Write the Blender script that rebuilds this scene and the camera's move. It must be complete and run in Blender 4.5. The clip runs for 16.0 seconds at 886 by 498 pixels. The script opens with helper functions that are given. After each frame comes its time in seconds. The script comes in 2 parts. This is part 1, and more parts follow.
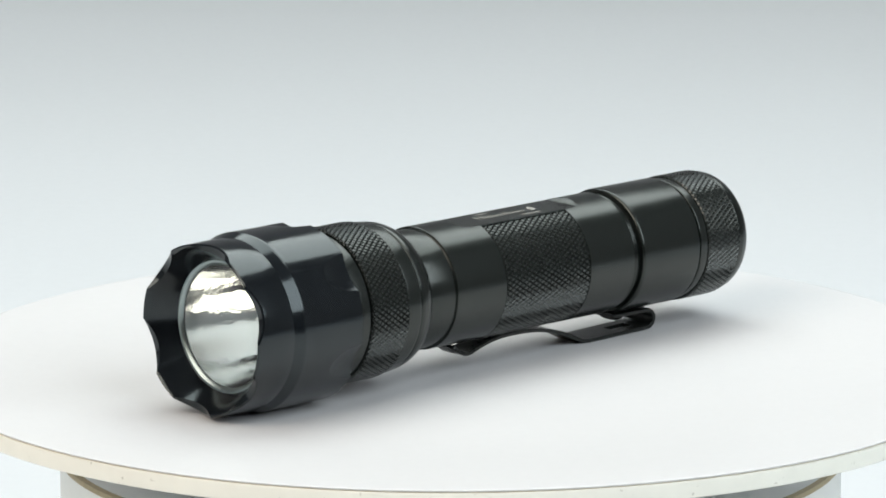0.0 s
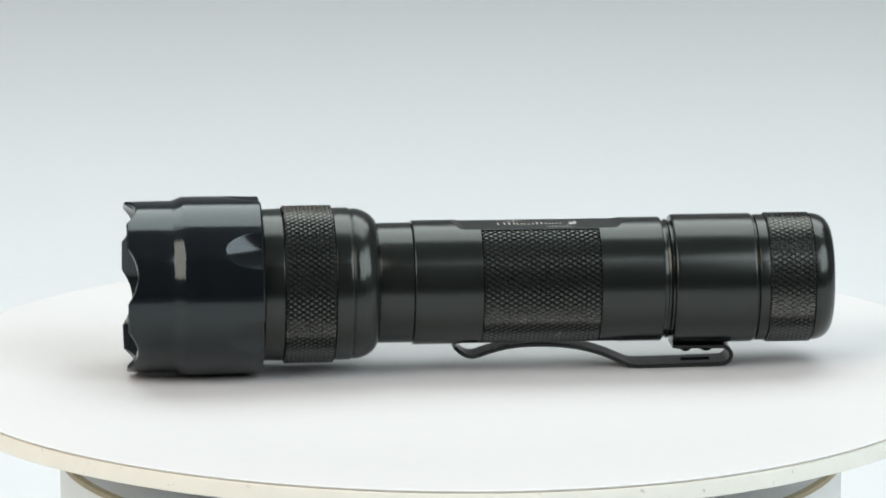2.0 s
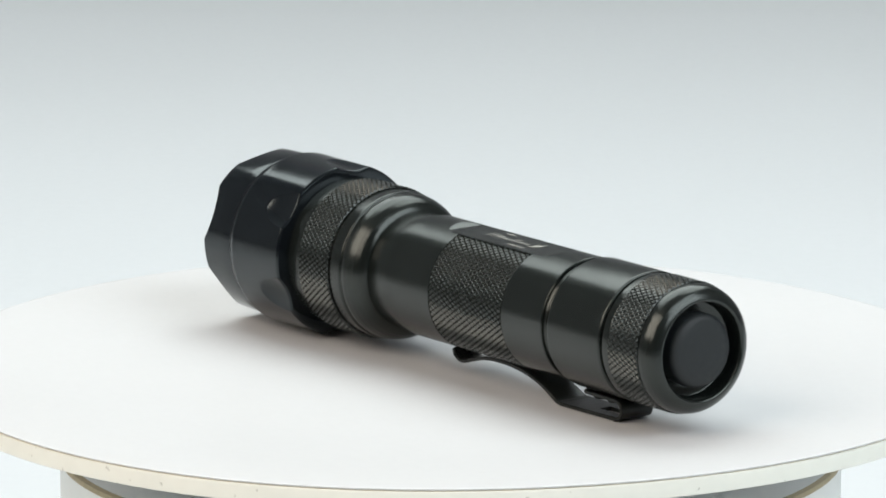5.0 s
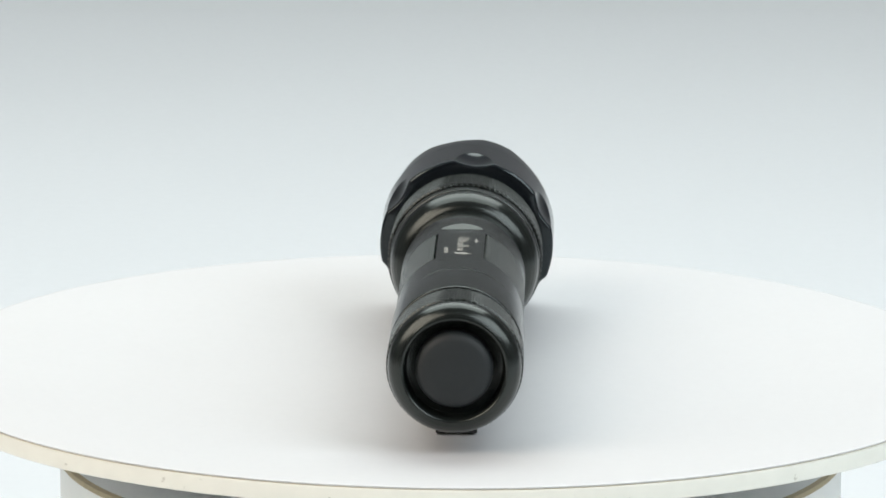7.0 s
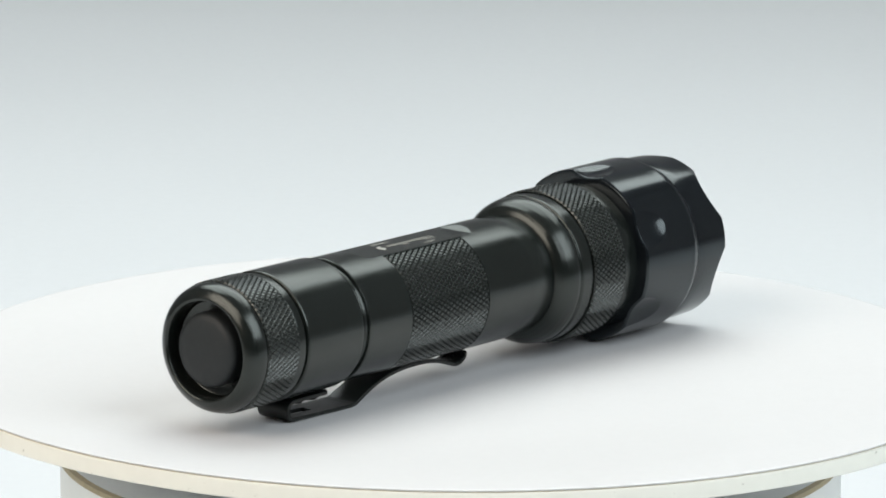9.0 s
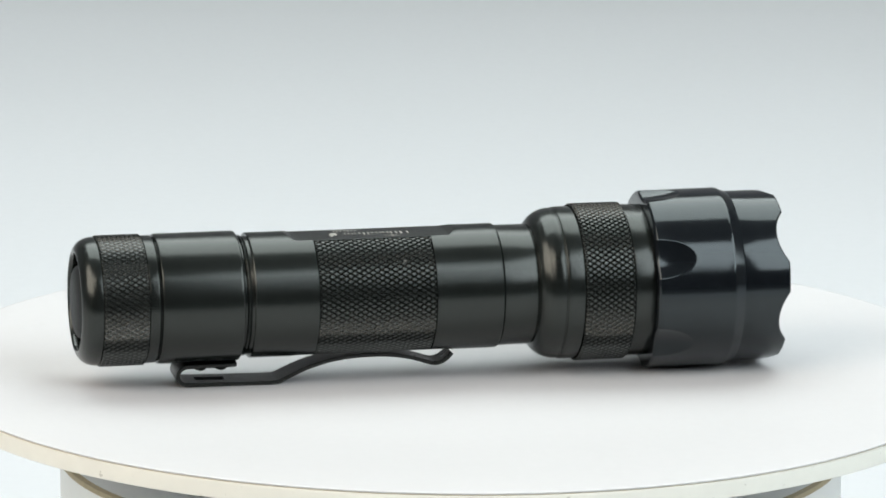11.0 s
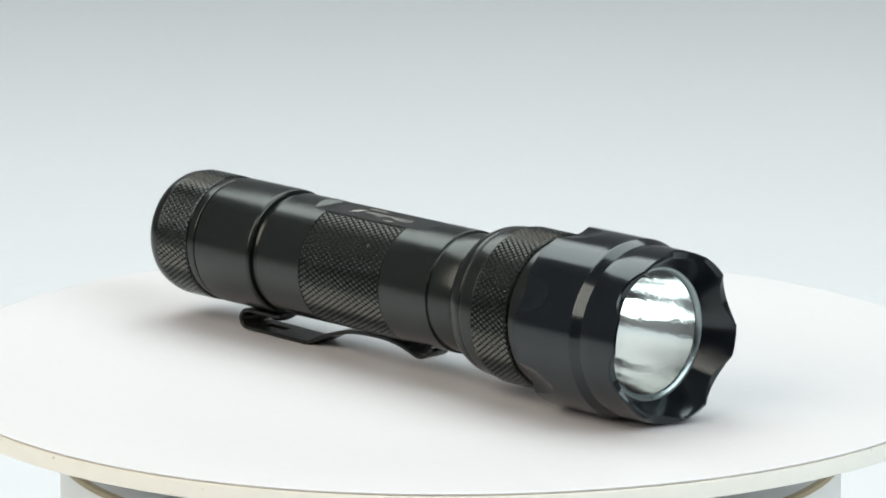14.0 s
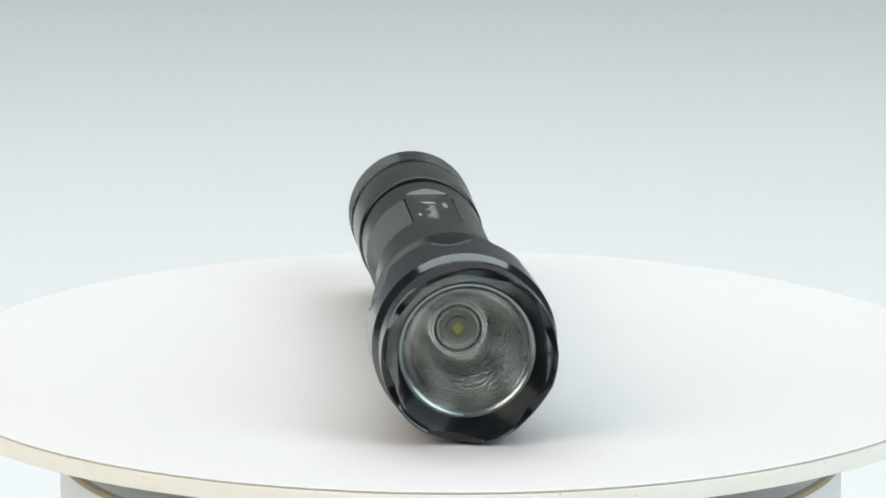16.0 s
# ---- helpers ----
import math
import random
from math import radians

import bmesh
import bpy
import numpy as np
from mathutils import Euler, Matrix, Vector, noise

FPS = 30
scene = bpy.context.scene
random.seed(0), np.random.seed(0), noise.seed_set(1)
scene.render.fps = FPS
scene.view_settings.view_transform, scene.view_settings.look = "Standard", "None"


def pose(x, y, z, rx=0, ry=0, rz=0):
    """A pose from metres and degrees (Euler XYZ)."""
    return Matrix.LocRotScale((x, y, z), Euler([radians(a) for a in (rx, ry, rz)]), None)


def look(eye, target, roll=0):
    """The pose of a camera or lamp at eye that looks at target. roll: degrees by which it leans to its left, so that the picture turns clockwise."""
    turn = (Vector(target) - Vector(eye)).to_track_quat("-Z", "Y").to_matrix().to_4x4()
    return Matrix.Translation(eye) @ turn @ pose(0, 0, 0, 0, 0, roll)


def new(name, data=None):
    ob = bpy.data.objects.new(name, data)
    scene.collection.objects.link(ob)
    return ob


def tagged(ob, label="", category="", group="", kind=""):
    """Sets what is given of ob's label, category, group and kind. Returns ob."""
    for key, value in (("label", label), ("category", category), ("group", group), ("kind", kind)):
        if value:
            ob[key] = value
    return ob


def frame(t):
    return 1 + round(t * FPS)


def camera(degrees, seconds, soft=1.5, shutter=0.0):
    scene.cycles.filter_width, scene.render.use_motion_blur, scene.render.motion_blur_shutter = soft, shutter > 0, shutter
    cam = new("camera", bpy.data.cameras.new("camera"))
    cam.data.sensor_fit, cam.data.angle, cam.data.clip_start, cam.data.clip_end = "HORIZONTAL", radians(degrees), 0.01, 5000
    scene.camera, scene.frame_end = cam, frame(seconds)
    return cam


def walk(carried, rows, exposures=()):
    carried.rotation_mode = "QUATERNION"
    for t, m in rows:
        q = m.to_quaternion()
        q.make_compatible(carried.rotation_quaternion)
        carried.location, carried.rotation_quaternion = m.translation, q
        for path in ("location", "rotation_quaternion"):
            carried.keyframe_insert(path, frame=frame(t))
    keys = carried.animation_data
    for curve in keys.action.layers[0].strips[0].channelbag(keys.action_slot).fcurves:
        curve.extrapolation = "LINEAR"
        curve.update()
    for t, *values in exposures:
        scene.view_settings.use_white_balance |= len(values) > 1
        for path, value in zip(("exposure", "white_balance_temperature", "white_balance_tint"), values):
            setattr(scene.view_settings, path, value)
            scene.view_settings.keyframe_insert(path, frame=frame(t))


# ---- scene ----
cam = camera(7.79, 16.0, soft=1.75)

# ---- camera: stands still on a long lens, a little above the turntable ----
CAM = pose(0.0, -1.1797, 0.2738, 90 - 12.0656, 0, 0.0763) @ pose(0, 0, 0, 0, 0, 0.178)
walk(cam, [(0.0, CAM), (16.0, CAM)])

# ---- light: an overhead bank and two front softboxes, all out of view ----
TOP_POWER, SIDE_POWER, WORLD = 9.2, 9.6, 0.09


def area(name, eye, target, sx, sy, watts, colour):
    data = bpy.data.lights.new(name, "AREA")
    data.shape, data.size, data.size_y, data.energy, data.color = "RECTANGLE", sx, sy, watts, colour
    ob = new(name, data)
    ob.matrix_world = look(eye, target)
    return ob


area("overhead_bank", (0, 0.43, 0.80), (0, 0.20, 0), 1.1, 0.76, TOP_POWER, (0.92, 1.0, 0.985))
area("softbox_left", (-0.724, -0.565, 0.69), (0, 0, 0.02), 0.98, 0.76, SIDE_POWER, (1.0, 0.895, 0.785))
area("softbox_right", (0.724, -0.565, 0.69), (0, 0, 0.02), 0.98, 0.76, SIDE_POWER, (0.88, 0.96, 1.0))
world = bpy.data.worlds.new("world")
world.use_nodes = True
scene.world = world
world.node_tree.nodes["Background"].inputs[0].default_value = (0.88, 0.96, 1.0, 1)
world.node_tree.nodes["Background"].inputs[1].default_value = WORLD


# ---- materials ----
def material(name, colour, rough=0.5, metal=0.0, ior=1.5, vary=0.12, scale=60.0, fine=900.0, bump=0.0, bump_scale=900.0,
             coat=None, stretch=(1, 1, 1), stains=None, tint=None):
    m = bpy.data.materials.new(name)
    m.use_nodes = True
    n, l = m.node_tree.nodes, m.node_tree.links
    b = n["Principled BSDF"]
    b.inputs["Metallic"].default_value, b.inputs["IOR"].default_value = metal, ior
    if coat:
        for k, v in zip(("Coat Weight", "Coat Roughness", "Coat IOR"), coat):
            b.inputs[k].default_value = v
    if tint:
        b.inputs["Specular Tint"].default_value = (*tint, 1)
    co = n.new("ShaderNodeTexCoord")
    mp = n.new("ShaderNodeMapping")
    mp.inputs["Scale"].default_value = stretch
    l.new(co.outputs["Object"], mp.inputs[0])

    def noise_node(s, detail=4):
        t = n.new("ShaderNodeTexNoise")
        t.inputs["Scale"].default_value, t.inputs["Detail"].default_value = s, detail
        l.new(mp.outputs[0], t.inputs["Vector"])
        return t

    big, small = noise_node(scale), noise_node(fine, 2)
    mix = n.new("ShaderNodeMath")
    mix.operation = "ADD"
    l.new(big.outputs[0], mix.inputs[0]), l.new(small.outputs[0], mix.inputs[1])
    ramp = n.new("ShaderNodeMapRange")
    for k, v in zip((1, 2, 3, 4), (0.6, 1.4, 1 - vary, 1 + vary)):
        ramp.inputs[k].default_value = v
    l.new(mix.outputs[0], ramp.inputs[0])
    col = n.new("ShaderNodeVectorMath")
    col.operation = "SCALE"
    col.inputs[0].default_value = colour
    l.new(ramp.outputs[0], col.inputs["Scale"])
    last = col.outputs[0]
    if stains:
        hue, size, start, amount = stains
        spots = noise_node(size, 3)
        step = n.new("ShaderNodeMapRange")
        for k, v in zip((1, 2, 3, 4), (start, start + 0.05, 0.0, amount)):
            step.inputs[k].default_value = v
        l.new(spots.outputs[0], step.inputs[0])
        blend = n.new("ShaderNodeMix")
        blend.data_type = "RGBA"
        l.new(step.outputs[0], blend.inputs["Factor"])
        l.new(last, blend.inputs[6])
        blend.inputs[7].default_value = (*hue, 1)
        last = blend.outputs[2]
    l.new(last, b.inputs["Base Color"])
    rr = n.new("ShaderNodeMath")
    rr.operation, rr.inputs[1].default_value = "MULTIPLY", rough
    l.new(ramp.outputs[0], rr.inputs[0])
    l.new(rr.outputs[0], b.inputs["Roughness"])
    if bump:
        t = noise_node(bump_scale, 3)
        bp = n.new("ShaderNodeBump")
        bp.inputs["Strength"].default_value, bp.inputs["Distance"].default_value = bump, 0.0002
        l.new(t.outputs[0], bp.inputs["Height"])
        l.new(bp.outputs[0], b.inputs["Normal"])
    return m


PAPER = material("white_sweep_paper", (0.665, 0.683, 0.708), 0.75, vary=0.015, scale=6, fine=300)
FLOORING = material("dark_grey_floor", (0.08, 0.08, 0.085), 0.6, scale=4, fine=80)
DARK = material("dark_wall_paint", (0.07, 0.07, 0.075), 0.8, vary=0.05, scale=3, fine=120)
WALLS = material("white_wall_paint", (0.76, 0.765, 0.775), 0.8, vary=0.03, scale=3, fine=120)
DISC = material("white_laminate", (0.663, 0.660, 0.670), 0.5, ior=1.01, coat=(0.30, 0.11, 1.4), vary=0.012, scale=25, fine=500, stains=((0.50, 0.49, 0.48), 80, 0.735, 0.2))
RIM = material("cream_edge_band", (0.87, 0.865, 0.785), 0.45, vary=0.03, scale=20, fine=260, stains=((0.42, 0.40, 0.33), 620, 0.69, 0.55))
DRUM = material("off_white_plastic", (0.88, 0.90, 0.87), 0.45, vary=0.02)
TAN = material("tan_edge", (0.46, 0.39, 0.25), 0.6)
GLOSS = material("gloss_black_anodised", (0.0062, 0.0078, 0.0098), 0.125, ior=1.54, vary=0.2, bump=0.02, stretch=(6, 0.5, 0.5), tint=(0.88, 0.98, 1.0))
SATIN = material("satin_black_anodised", (0.0088, 0.0108, 0.0100), 0.205, ior=1.53, vary=0.15, bump=0.10, stretch=(6, 0.6, 0.6), tint=(0.945, 1.0, 0.955))
KNURL = material("knurled_black_anodised", (0.0105, 0.0125, 0.0115), 0.18, ior=1.57, vary=0.2, bump=0.05, tint=(0.955, 1.0, 0.965), stains=((0.30, 0.30, 0.28), 330, 0.735, 0.8))
GROOVE = material("dark_groove", (0.006, 0.006, 0.006), 0.4)
CLIP = material("black_spring_steel", (0.010, 0.0118, 0.0105), 0.30, ior=1.45, vary=0.2, bump=0.08)
RUBBER = material("black_rubber", (0.0095, 0.0125, 0.014), 0.6, vary=0.15, bump=0.15)
MIRROR = material("orange_peel_reflector", (0.88, 0.89, 0.88), 0.025, metal=1.0, vary=0.03, bump=0.24, bump_scale=1200)
STEEL = material("bright_steel_ring", (0.72, 0.72, 0.68), 0.2, metal=1.0)
RING = material("dull_metal_ring", (0.28, 0.33, 0.33), 0.3, metal=1.0, vary=0.15)
ETCH = material("laser_etched_grey", (0.33, 0.322, 0.295), 0.5)
CHIP = material("yellow_led_phosphor", (0.48, 0.46, 0.06), 0.5)
SILVER = material("satin_silver", (0.62, 0.63, 0.60), 0.28, metal=1.0, vary=0.1)
LEDBASE = material("led_base_olive", (0.20, 0.21, 0.15), 0.35)


def glass_material(name, tint, rough=0.0):
    m = bpy.data.materials.new(name)
    m.use_nodes = True
    b = m.node_tree.nodes["Principled BSDF"]
    b.inputs["Base Color"].default_value = (*tint, 1)
    b.inputs["Transmission Weight"].default_value, b.inputs["Roughness"].default_value = 1.0, rough
    b.inputs["IOR"].default_value = 1.45
    return m


GLASS = glass_material("clear_lens_glass", (0.97, 1.0, 0.99))


# ---- shape helpers ----
def part(name, bm, mat, parent, label="", smooth=35):
    """Links a bmesh as one mesh object under its thing."""
    me = bpy.data.meshes.new(name)
    bmesh.ops.recalc_face_normals(bm, faces=bm.faces)
    for f in bm.faces:
        f.smooth = True
    for e in bm.edges:
        if len(e.link_faces) == 2 and e.calc_face_angle(0) > radians(smooth):
            e.smooth = False
    bm.to_mesh(me)
    bm.free()
    me.materials.append(mat)
    ob = new(name, me)
    ob.parent = parent
    return tagged(ob, label)


def lathe(profile, n=128, along="x", closed=True):
    """A turned solid: profile of (s, r) along the axis. r may be a function of the angle."""
    bm = bmesh.new()
    rows = []
    for s, r in profile:
        row = []
        for i in range(n):
            a = 2 * math.pi * i / n
            ss = s(a) if callable(s) else s
            rr = r(a) if callable(r) else r
            y, z = rr * math.cos(a), rr * math.sin(a)
            row.append(bm.verts.new((ss, y, z) if along == "x" else (y, z, ss)))
        rows.append(row)
    for p, q in zip(rows, rows[1:]):
        for i in range(n):
            bm.faces.new((p[i], p[(i + 1) % n], q[(i + 1) % n], q[i]))
    if closed:
        bm.faces.new(rows[0]), bm.faces.new(rows[-1])
    return bm


def rounded(points, r=0.00025, steps=3):
    """The profile with its corners rounded by about r."""
    out = [points[0]]
    for a, b, c in zip(points, points[1:], points[2:]):
        a, b, c = Vector(a), Vector(b), Vector(c)
        da, dc = a - b, c - b
        k = min(r, da.length * 0.45, dc.length * 0.45)
        p, q = b + da.normalized() * k, b + dc.normalized() * k
        for i in range(steps + 1):
            u = i / steps
            out.append(tuple((1 - u) ** 2 * p + 2 * u * (1 - u) * b + u * u * q))
    out.append(points[-1])
    return out


def empty(name, label, category, kind=""):
    return tagged(new(name), label, category, kind=kind)


# ---- the setting: a white sweep ----
FLOOR = -0.09


def sweep():
    bm = bmesh.new()
    pts = [(y, FLOOR) for y in (-0.62, 0.0, 0.6, 1.2)]
    for i in range(1, 25):
        a = radians(90 * i / 24)
        pts.append((1.2 + 1.0 * math.sin(a), FLOOR + 1.0 * (1 - math.cos(a))))
    pts.append((2.2, 2.4))
    rows = []
    for y, z in pts:
        rows.append([bm.verts.new((x, y, z)) for x in (-2.2, -1, 0, 1, 2.2)])
    for p, q in zip(rows, rows[1:]):
        for i in range(4):
            bm.faces.new((p[i], p[i + 1], q[i + 1], q[i]))
    ob = part("backdrop", bm, PAPER, None)
    return tagged(ob, "seamless white paper sweep curving up behind the turntable", "backdrop", kind="structure")


sweep()


def slab(name, mat, centre, size, label, category):
    bm = bmesh.new()
    bmesh.ops.create_cube(bm, size=1, matrix=Matrix.Translation(centre) @ Matrix.Diagonal((*size, 1)))
    return tagged(part(name, bm, mat, None), label, category, kind="structure")


# an unseen plain room is added to close the place round the sweep
ROOM, TOP = 2.45, 2.6
LOW = FLOOR - 0.004
# white walls and ceiling bounce fill; dark floor and south wall keep reflections dark
slab("floor", FLOORING, (0, 0, LOW - 0.05), (2 * ROOM + 0.2, 2 * ROOM + 0.2, 0.1), "unseen dark grey floor added under the paper sweep", "floor")
slab("ceiling", WALLS, (0, 0, TOP + 0.05), (2 * ROOM + 0.2, 2 * ROOM + 0.2, 0.1), "unseen white ceiling added to bounce fill light", "ceiling")
for name, x, y in (("wall_west", -1, 0), ("wall_east", 1, 0), ("wall_north", 0, 1), ("wall_south", 0, -1)):
    slab(name, DARK if y < 0 else WALLS, (x * (ROOM + 0.05), y * (ROOM + 0.05), (TOP + LOW) / 2), (0.1 if x else 2 * ROOM, 0.1 if y else 2 * ROOM, TOP - LOW),
         "unseen dark wall added opposite the sweep to keep reflections dark" if y < 0 else "unseen white wall added to bounce fill light", "wall")

# ---- turntable ----
DISH = 0.00145   # the plate is dished by this much


def warped(bm):
    """Bends the outer part of the plate a few tenths of a millimetre up and down, as an old board does."""
    for v in bm.verts:
        a, k = math.atan2(v.co.y, v.co.x), max(0.0, (math.hypot(v.co.x, v.co.y) - 0.06) / 0.037) ** 2
        up = 0.10 * math.cos(a) - 0.30 * math.sin(a) + 0.23 * math.cos(2 * a) + 0.11 * math.sin(2 * a) + 0.07 * math.cos(3 * a) - 0.09 * math.sin(4 * a)
        v.co.z += k * up / 1000
    return bm


def turntable():
    t = empty("turntable", "white motorised display turntable with cream edged plate", "turntable")
    base = part("base", lathe(rounded([(FLOOR, 0.0), (FLOOR, 0.0728), (-0.0166, 0.0728), (-0.0158, 0.0722), (-0.0158, 0.0)], 0.0004), 160, "z", False),
                DRUM, t, "off-white plastic drum")
    part("edge_trim", lathe([(-0.0167, 0.0724), (-0.0167, 0.0731), (-0.0159, 0.0729), (-0.0156, 0.0720), (-0.0160, 0.0716)], 160, "z", False),
         TAN, base, "tan edge of the drum")
    part("spindle", lathe([(-0.0159, 0.012), (-0.0037, 0.012)], 48, "z"), DRUM, base)
    top = [(-0.0036, 0.0), (-0.0036, 0.09620), (-0.0004, 0.09620), (-0.0004, 0.09710), (-0.0001, 0.09730), (0.0, 0.09710)]
    top += [(-DISH * (1 - ((r - 0.050) / 0.0471) ** 2 * (3 - 2 * (r - 0.050) / 0.0471)), r) for r in [0.0965 - 0.0031 * k for k in range(16)]]
    plate = part("plate", warped(lathe(top + [(-DISH, 0.035), (-DISH, 0.0)], 256, "z", False)), DISC, t, "glossy white round plate")
    part("rim", warped(lathe(rounded([(-0.0036, 0.09610), (-0.0038, 0.09670), (-0.0037, 0.09730), (-0.00058, 0.09740), (-0.00050, 0.09610)], 0.0003), 256, "z", False)),
         RIM, plate, "cream edge band")
    part("rim_seam", warped(lathe([(-0.0008, 0.09630), (-0.0008, 0.09700), (-0.0003, 0.09700), (-0.0003, 0.09630)], 256, "z", False)), TAN, plate, "thin dark seam")
    return t, plate


TABLE, PLATE = turntable()

# ---- flashlight: its axis runs along x, head at s = 0, tail at s = 132 mm ----
LIGHT = empty("flashlight", "black anodised aluminium flashlight with crenellated head and pocket clip", "flashlight")
AXIS = Matrix.Translation((0.00556, 0.0021, 0.014945)) @ pose(0, 0, 0, 0, 0.139, 0) @ Matrix.Translation((-0.066, 0, 0))


def fpart(name, bm, mat, parent=None, label="", smooth=35):
    ob = part(name, bm, mat, parent or LIGHT, label, smooth)
    if parent is None:
        ob.matrix_basis = AXIS
    return ob


def mm(points):
    return [(s / 1000, r / 1000) for s, r in points]


def knurl(name, s0, s1, r, count, a0=0.0, a1=360.0, depth=0.25, pitch=1.65, parent=None):
    """A diamond-knurled band (mm): rows of small pyramids between two crossing sets of grooves."""
    span = a1 - a0
    na, ns = int(round(count * span / 360)) * 10, max(1, int(round((s1 - s0) / pitch))) * 10
    ss, aa = np.linspace(s0, s1, ns + 1), np.linspace(a0, a1, na + 1)
    s, a = np.meshgrid(ss, aa, indexing="ij")
    u, v = (s - s0) / (s1 - s0) * ns / 10, (a - a0) / span * na / 10
    d1, d2 = np.abs((u + v) % 1 - 0.5), np.abs((u - v) % 1 - 0.5)
    h = np.clip((0.5 - np.maximum(d1, d2)) / 0.2, 0, 1) * depth
    rng = np.random.RandomState(7)
    h = h * (0.95 + 0.05 * rng.rand(*h.shape))
    rr = r - depth + h
    edge = np.zeros_like(rr, bool)
    edge[0], edge[-1] = True, True
    if span < 360:
        edge[:, 0], edge[:, -1] = True, True
    rr[edge] = r - depth - 0.1
    t = np.radians(a)
    co = np.stack([s, rr * np.cos(t), rr * np.sin(t)], -1).reshape(-1, 3) / 1000
    i, j = np.meshgrid(np.arange(ns), np.arange(na), indexing="ij")
    q = (i * (na + 1) + j)
    faces = np.stack([q, q + 1, q + na + 2, q + na + 1], -1).reshape(-1, 4)
    me = bpy.data.meshes.new(name)
    me.from_pydata(co.tolist(), [], faces.tolist())
    me.update()
    me.materials.append(KNURL)
    ob = new(name, me)
    ob.parent = parent or LIGHT
    if parent is None:
        ob.matrix_basis = AXIS
    return ob


def turned(points, r=0.25, n=192, closed=True):
    return lathe(mm(rounded(points, r)), n, "x", closed)


# head: scalloped crown, sloping collar, six thumb dents at its back edge
TEETH, DENT = 10.0, 25.0


def crown_cut(a):
    d = abs((math.degrees(a) - TEETH - 30 + 30) % 60 - 30)      # degrees from the middle of a scallop
    return 1.85 * max(0.0, 1 - (d / 19.5) ** 2)


def dent_depth(s, a):
    d = (math.degrees(a) - DENT + 30) % 60 - 30
    u = ((s - 25.3) / 7.3) ** 2 + (d / 13.0) ** 2
    x = 1 - u
    return 1.15 * (0.0 if x < -0.03 else (x + 0.03) ** 2 / 0.12 if x < 0.03 else x)


def head():
    n = 720
    outer = [(0, 15.53), (0.34, 15.8), (2.9, 15.82), (5.81, 15.83), (8.42, 15.83), (8.62, 15.8), (8.81, 15.88), (10.37, 16.5), (10.62, 16.6)]
    outer += [(s, 16.58 - 0.006 * (s - 11)) for s in [11.0, 12, 14, 16] + [16.9 + 0.2 * k for k in range(40)]]
    outer += [(24.87, 16.38), (25.07, 16.13), (25.12, 15.48), (25.12, 13.47)]
    prof = [(0.0072, 0.0116), (0.0056, 0.0120), (0.00545, 0.0122)]
    slope = 5.25 / 3.0                                   # the inward-sloping face behind the scallops

    def meet(a):
        return 15.2 - max(0.0, crown_cut(a) - 0.2) / slope

    for k in range(7):
        def across(a, k=k):
            return (12.2 + (meet(a) - 12.2) * k / 6) / 1000

        def depth(a, across=across):
            return (0.2 + (15.2 - across(a) * 1000) * slope) / 1000
        prof.append((depth, across))
    prof.append((lambda a: max(0.0, crown_cut(a)) / 1000, lambda a: 0.01548))
    prof.append((lambda a: max(0.3, crown_cut(a) + 0.28) / 1000, lambda a: 0.01576))
    for s, r in outer[2:]:
        def radius(a, s=s, r=r):
            return (r - (dent_depth(s, a) if s > 16 and r > 15 else 0)) / 1000
        prof.append((s / 1000, radius))
    return lathe(prof, n, "x", False)


HEAD = fpart("head", head(), GLOSS, None, "gloss black scalloped head with thumb dents", 28)


CUP = 7.3                                # four times the focal length of the reflector, mm
SEAT = 6.6 + 11.2 ** 2 / CUP - CUP / 4 - 20.5


def reflector():
    prof = []
    for k in range(41):
        r = 11.2 - (11.2 - 4.2) * k / 40
        prof.append((6.6 + (11.2 ** 2 - r * r) / CUP, r))
    return lathe(mm(prof), 160, "x", False)


fpart("lens_gasket", turned([(5.9, 12.3), (5.42, 12.2), (5.5, 11.75), (5.95, 11.25), (6.2, 11.15)], 0.12, 128, False), RING, HEAD, "dull metal ring round the lens")
lens = fpart("lens", turned([(6.05, 0.0), (6.05, 11.3), (6.5, 11.3), (6.5, 0.0)], 0.05, 96, False), GLASS, HEAD, "clear glass lens")
lens.visible_shadow = False
fpart("reflector", reflector(), MIRROR, HEAD, "textured silver reflector cone")
def led(points, r=0.1, n=96):
    return turned([(a + SEAT, b * 0.94) for a, b in points], r, n, False)


fpart("led_holder", led([(20.8, 4.6), (19.75, 4.4), (19.6, 4.2), (19.7, 4.02), (20.7, 3.95)]), STEEL, HEAD, "bright steel ring round the LED")
fpart("led_gap", led([(20.6, 4.0), (20.6, 3.4)]), GROOVE, HEAD)
fpart("led_ring", led([(20.6, 3.65), (19.95, 3.6), (19.8, 3.4), (19.95, 3.1), (20.25, 2.9), (20.35, 2.6)]), SILVER, HEAD, "satin silver ring")
fpart("led_base", led([(20.5, 0.0), (20.28, 0.0), (20.28, 2.8), (20.5, 2.85)], 0.05), LEDBASE, HEAD)


def chip():
    bm = bmesh.new()
    bmesh.ops.create_cube(bm, size=1, matrix=Matrix.Translation(((20.1 + SEAT) / 1000, 0, 0)) @ pose(0, 0, 0, 45) @ Matrix.Diagonal((0.0003, 0.0011, 0.0011, 1)))
    bmesh.ops.bevel(bm, geom=bm.edges[:], offset=0.00008, segments=1, affect="EDGES")
    return bm


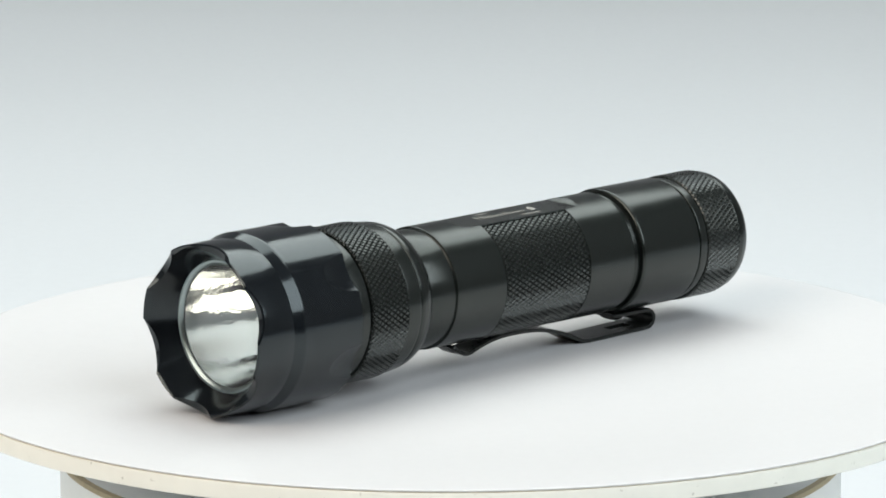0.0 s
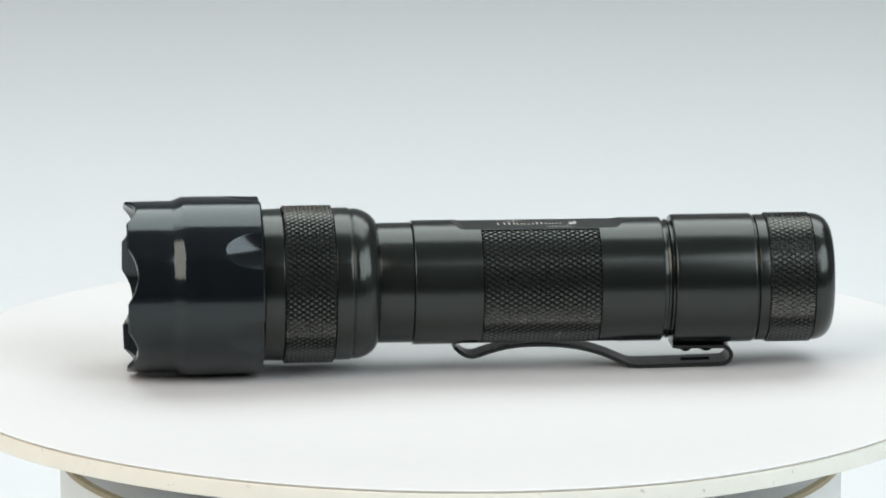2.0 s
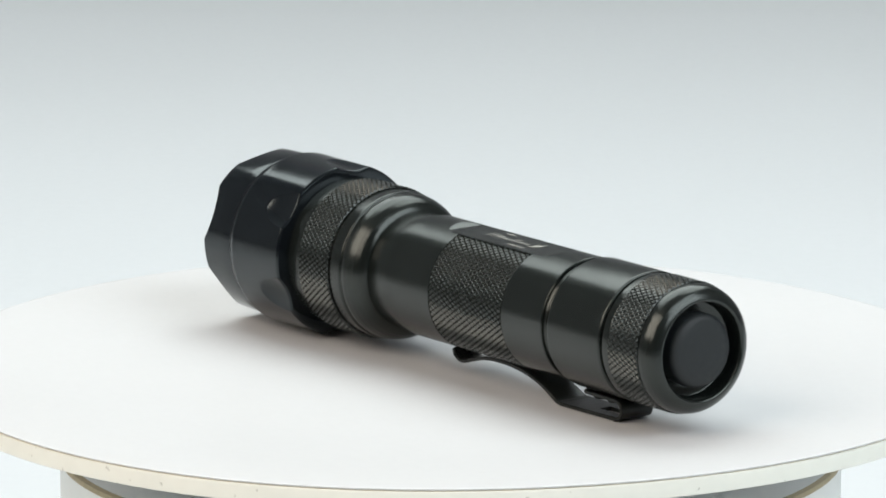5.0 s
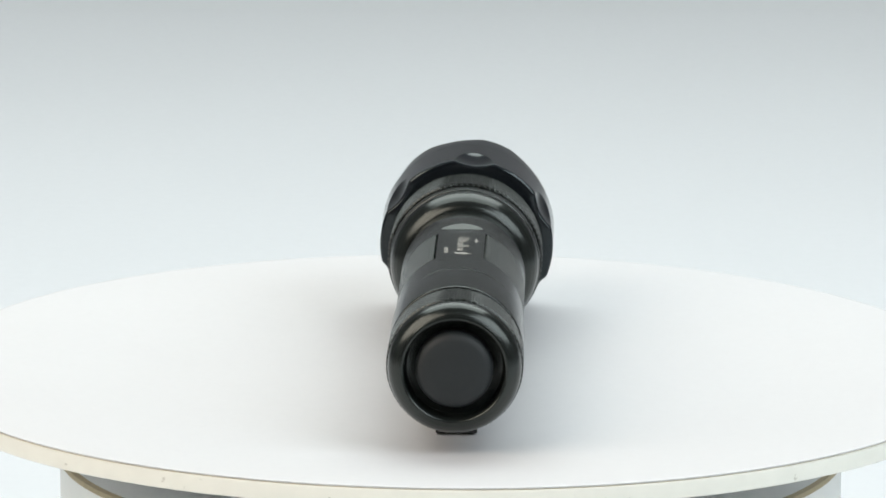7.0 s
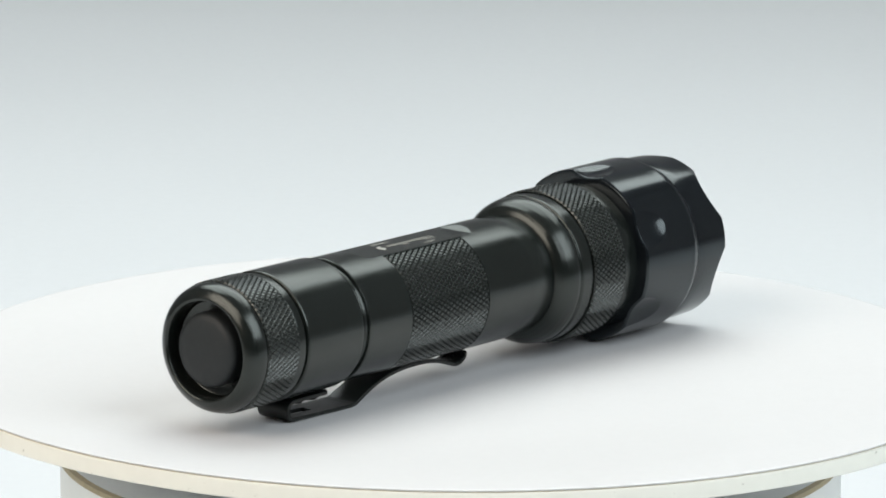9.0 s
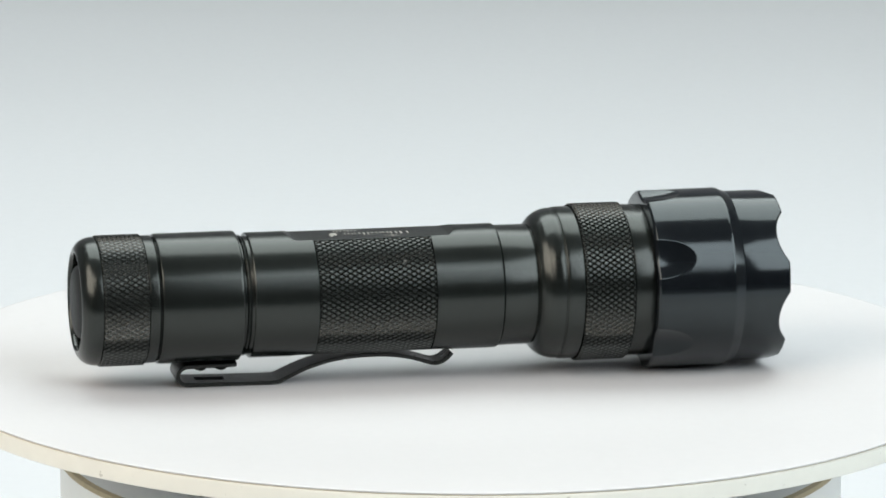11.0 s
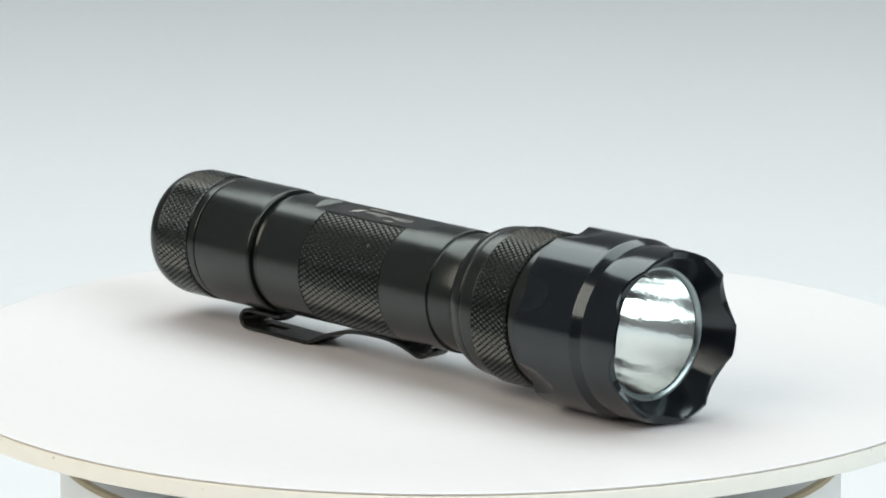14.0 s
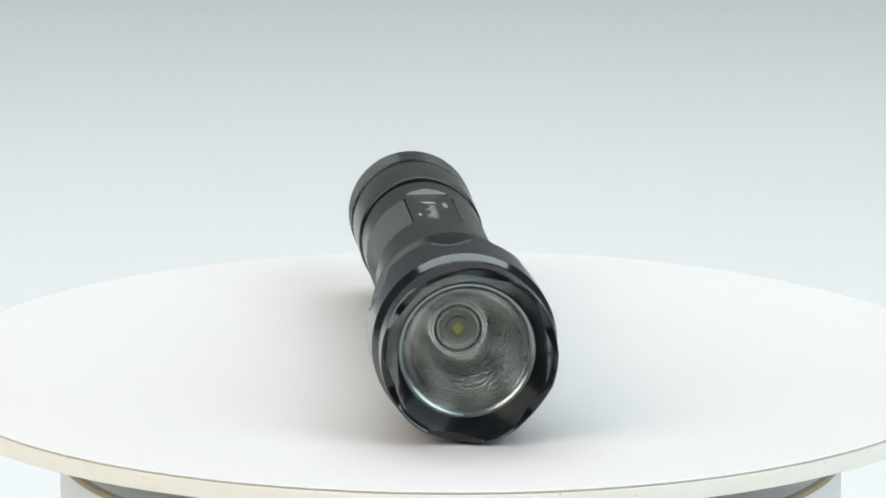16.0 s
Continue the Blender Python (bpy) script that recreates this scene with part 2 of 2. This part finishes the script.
fpart("led_chip", chip(), CHIP, HEAD, "yellow phosphor chip")
dome = [(20.2 - 2.05 * math.sin(radians(a)), 2.05 * math.cos(radians(a))) for a in range(0, 90, 9)]
fpart("led_dome", led([(20.24, 0.0), (20.24, 2.05)] + dome + [(18.15, 0.0)], 0.02, 48), GLASS, HEAD, "clear dome over the chip").visible_shadow = False

# collar behind the head
COLLAR = fpart("collar", turned([(24.62, 13.37), (25.22, 14.02), (28.85, 14.12), (29.05, 13.97), (29.1, 13.67), (38.3, 13.67), (38.35, 13.97), (38.55, 14.13), (41.22, 14.13),
                                 (41.57, 14.05), (41.67, 13.79), (41.92, 13.79), (42.02, 13.93), (42.72, 13.95), (43.73, 13.73), (44.74, 13.29), (45.64, 12.64), (46.25, 11.96),
                                 (46.6, 11.26), (46.7, 10.65)], 0.18, 192, False), SATIN, None, "satin black collar with a knurled band")
knurl("knurled_band", 29.1, 38.32, 14.62, 86, parent=COLLAR)

# body tube with a milled flat above and below
FLAT0, FLAT1 = 60.6, 92.6


def flat_level(s):
    if s <= FLAT0 or s >= FLAT1:
        return 99.0
    e = min(s - FLAT0, FLAT1 - s)
    return 11.56 - 0.78 * min(1.0, e / 1.7)


def body():
    prof = [(46.45, 10.55), (46.65, 11.05), (46.95, 11.16), (52.88, 11.16), (53, 11), (53.12, 11.16), (53.18, 11.46), (53.33, 11.56)]
    prof += [(s, 11.56) for s in (57, 60.5)] + [(60.6 + 0.2 * k, 11.56) for k in range(10)] + [(s, 11.56) for s in (63, 65.7, 65.75, 76, 87.7, 87.75, 90)]
    prof += [(90.8 + 0.2 * k, 11.56) for k in range(10)] + [(s, r) for s, r in ((92.85, 11.56), (96.18, 11.56), (99.35, 11.56), (99.55, 11.41), (99.6, 11), (100.11, 10.85),
             (100.36, 11), (100.61, 11.16), (100.86, 11), (101.01, 10.75), (101.47, 10.75))]
    out = []
    for s, r in prof:
        def radius(a, s=s, r=r):
            z = abs(math.sin(a))
            lim = flat_level(s) / z if z > 0.05 else 99
            d = abs(math.degrees(a) % 180 - 90)
            inset = 0.45 if 65.74 < s < 87.72 and d > 22.5 else 0
            return min(r - inset, lim) / 1000
        out.append((s / 1000, radius))
    return lathe(out, 360, "x", False)


BODY = fpart("body_tube", body(), SATIN, None, "satin black tube with milled flats", 22)
for a in (0, 180.9):
    knurl("knurled_grip", 65.75, 87.7, 11.58, 70, a - 66.86, a + 66.86, parent=BODY)

SLEEVE = fpart("tail_sleeve", turned([(101.42, 10.65), (101.47, 11.66), (101.72, 11.94), (102.12, 11.99), (116.35, 11.99), (116.65, 11.86), (116.75, 11.36)], 0.15, 192, False), SATIN)
TAIL = fpart("tail_cap", turned([(116.75, 11.26), (117.1, 11.31), (117.2, 11.66), (117.36, 11.74), (118.97, 11.74), (119.12, 11.56), (119.17, 11.26), (127.47, 11.26), (127.51, 11.66), (127.65, 11.81),
                                 (128.56, 11.78), (129.55, 11.51), (130.37, 11), (131, 10.25), (131.3, 9.6), (131.36, 9.3), (131.2, 9.0), (130.7, 8.8), (127.9, 8.7), (127.6, 7.0), (127.6, 0)],
                                0.3, 192, False), SATIN, None, "satin black tail cap with a knurled band")
knurl("knurled_band", 119.15, 127.45, 12.08, 72, depth=0.2, parent=TAIL)
fpart("switch_button", turned([(127.5, 6.8), (130.3, 6.78), (130.95, 6.45), (131.4, 5.7), (131.68, 4.2), (131.8, 2.2), (131.85, 0)], 0.4, 96, False), RUBBER, TAIL, "black rubber tail switch")


# pocket clip: one strip of spring steel folded back under the tail
def clip():
    path = [(101.82, -12.21), (103.23, -12.31), (110.5, -12.36), (111.71, -12.56), (112.51, -13.17), (112.82, -14.07), (112.51, -14.97), (111.71, -15.58), (110.5, -15.7),
            (103.74, -15.85), (96.38, -15.97), (94.97, -15.92), (93.76, -15.78), (91.14, -14.57), (88.12, -13.37), (84.09, -12.31), (80.07, -11.81), (76.04, -11.71), (73.02, -11.86),
            (70, -12.31), (67.38, -13.01), (65.57, -13.62), (64.26, -13.82), (63.15, -13.57), (62.04, -12.86), (61.14, -12.06)]
    pts = [Vector((s, 0, z)) for s, z in path]
    fine = []
    for i in range(len(pts) - 1):
        p0, p1, p2, p3 = pts[max(i - 1, 0)], pts[i], pts[i + 1], pts[min(i + 2, len(pts) - 1)]
        for k in range(4):
            u = k / 4
            fine.append(0.5 * (2 * p1 + (p2 - p0) * u + (2 * p0 - 5 * p1 + 4 * p2 - p3) * u * u + (3 * p1 - p0 - 3 * p2 + p3) * u ** 3))
    fine.append(pts[-1])
    bm = bmesh.new()
    half, rows = 0.36, []
    for i, p in enumerate(fine):
        tan = (fine[min(i + 1, len(fine) - 1)] - fine[max(i - 1, 0)]).normalized()
        nrm = Vector((-tan.z, 0, tan.x))
        t = i / (len(fine) - 1)
        w = 3.7 if t < 0.42 else 3.7 - 1.0 * min(1, (t - 0.42) / 0.3)
        if t > 0.96:
            w -= 0.5 * (t - 0.96) / 0.04
        if i < 3:
            w -= 0.5 * (3 - i) / 3
        row = []
        slot = 102.6 < p.x < 110.4 and p.z < -15
        for y in (-w, -w + 0.15, -1.25, 1.25, w - 0.15, w):
            k = half - (0.14 if abs(y) == w else 0)
            row.append((bm.verts.new((p + nrm * k + Vector((0, y, 0))) / 1000), bm.verts.new((p - nrm * k + Vector((0, y, 0))) / 1000)))
        rows.append((row, slot))
    for (p, sp), (q, sq) in zip(rows, rows[1:]):
        hole = sp and sq
        for j in range(5):
            if hole and j == 2:
                continue
            for side in (0, 1):
                bm.faces.new((p[j][side], p[j + 1][side], q[j + 1][side], q[j][side]))
        edges = [0, 5] + ([2, 3] if hole else [])
        for j in edges:
            bm.faces.new((p[j][0], p[j][1], q[j][1], q[j][0]))
        if sp != sq:
            r = p if sp else q
            bm.faces.new((r[2][0], r[3][0], r[3][1], r[2][1]))
    for r in (rows[0][0], rows[-1][0]):
        for j in range(5):
            bm.faces.new((r[j][0], r[j + 1][0], r[j + 1][1], r[j][1]))
    return bm


POCKET = fpart("pocket_clip", clip(), CLIP, None, "folded black steel pocket clip", 40)
for s in (104.44, 108.34):
    bm = bmesh.new()
    bmesh.ops.create_uvsphere(bm, u_segments=20, v_segments=10, radius=0.0011, matrix=Matrix.Translation((s / 1000, 0, -0.01285)) @ Matrix.Diagonal((1.25, 2.8, 0.8, 1)))
    fpart("rivet", bm, CLIP, POCKET)


# etched marks on the upper flat: plain shapes
def etched(name, outline, z=10.81):
    bm = bmesh.new()
    lo = [bm.verts.new((x / 1000, y / 1000, (z - 0.05) / 1000)) for x, y in outline]
    hi = [bm.verts.new((x / 1000, y / 1000, z / 1000)) for x, y in outline]
    bm.faces.new(lo), bm.faces.new(hi)
    for i in range(len(lo)):
        k = (i + 1) % len(lo)
        bm.faces.new((lo[i], lo[k], hi[k], hi[i]))
    return fpart(name, bm, ETCH, BODY)


def bar(s0, s1, y0, y1):
    return etched("etched_mark", [(s0, y0), (s1, y0), (s1, y1), (s0, y1)])


# the big line: thin plain bars and a pointed shape at its end; two short lines beside it
for s, w, y in ((69.2, 1.5, 1.9), (71.3, 0.4, 1.9), (72.2, 0.9, 1.5), (73.6, 0.8, 0.9), (74.9, 1.1, 0.9), (76.5, 1.1, 1.9), (78.1, 0.4, 1.0), (78.9, 0.8, 0.9), (80.1, 1.0, 0.9)):
    bar(s, s + 0.28, -0.65, y - 0.5)
    if w > 0.6:
        bar(s + w - 0.28, s + w, -0.65, y - 0.5)
etched("etched_mark", [(81.9, -1.2), (83.6, -0.8), (84.1, 0.4), (83.8, 2.3), (83.2, 0.9), (82.8, 1.4), (82.5, 0.2), (82.8, -0.4)])
bar(71.0, 74.0, 2.6, 2.85), bar(72.3, 72.65, 2.3, 3.3)
for k in range(7):
    bar(78.4 + 0.68 * k, 78.4 + 0.68 * k + (0.42 if k % 3 else 0.3), -3.0, -2.25)


def motions():
    def angle(t):
        return 43.755 - 19.287 * t

    rows = []
    for i in range(33):
        t = i * 0.5
        rows.append((t, pose(0, 0, 0, 0, 0, angle(t)) @ pose(0, 0, 0, 0, -0.1305, 0) @ pose(0, 0, 0, 0.0304, 0, 0)))
    walk(LIGHT, rows)
    walk(PLATE, rows)


motions()
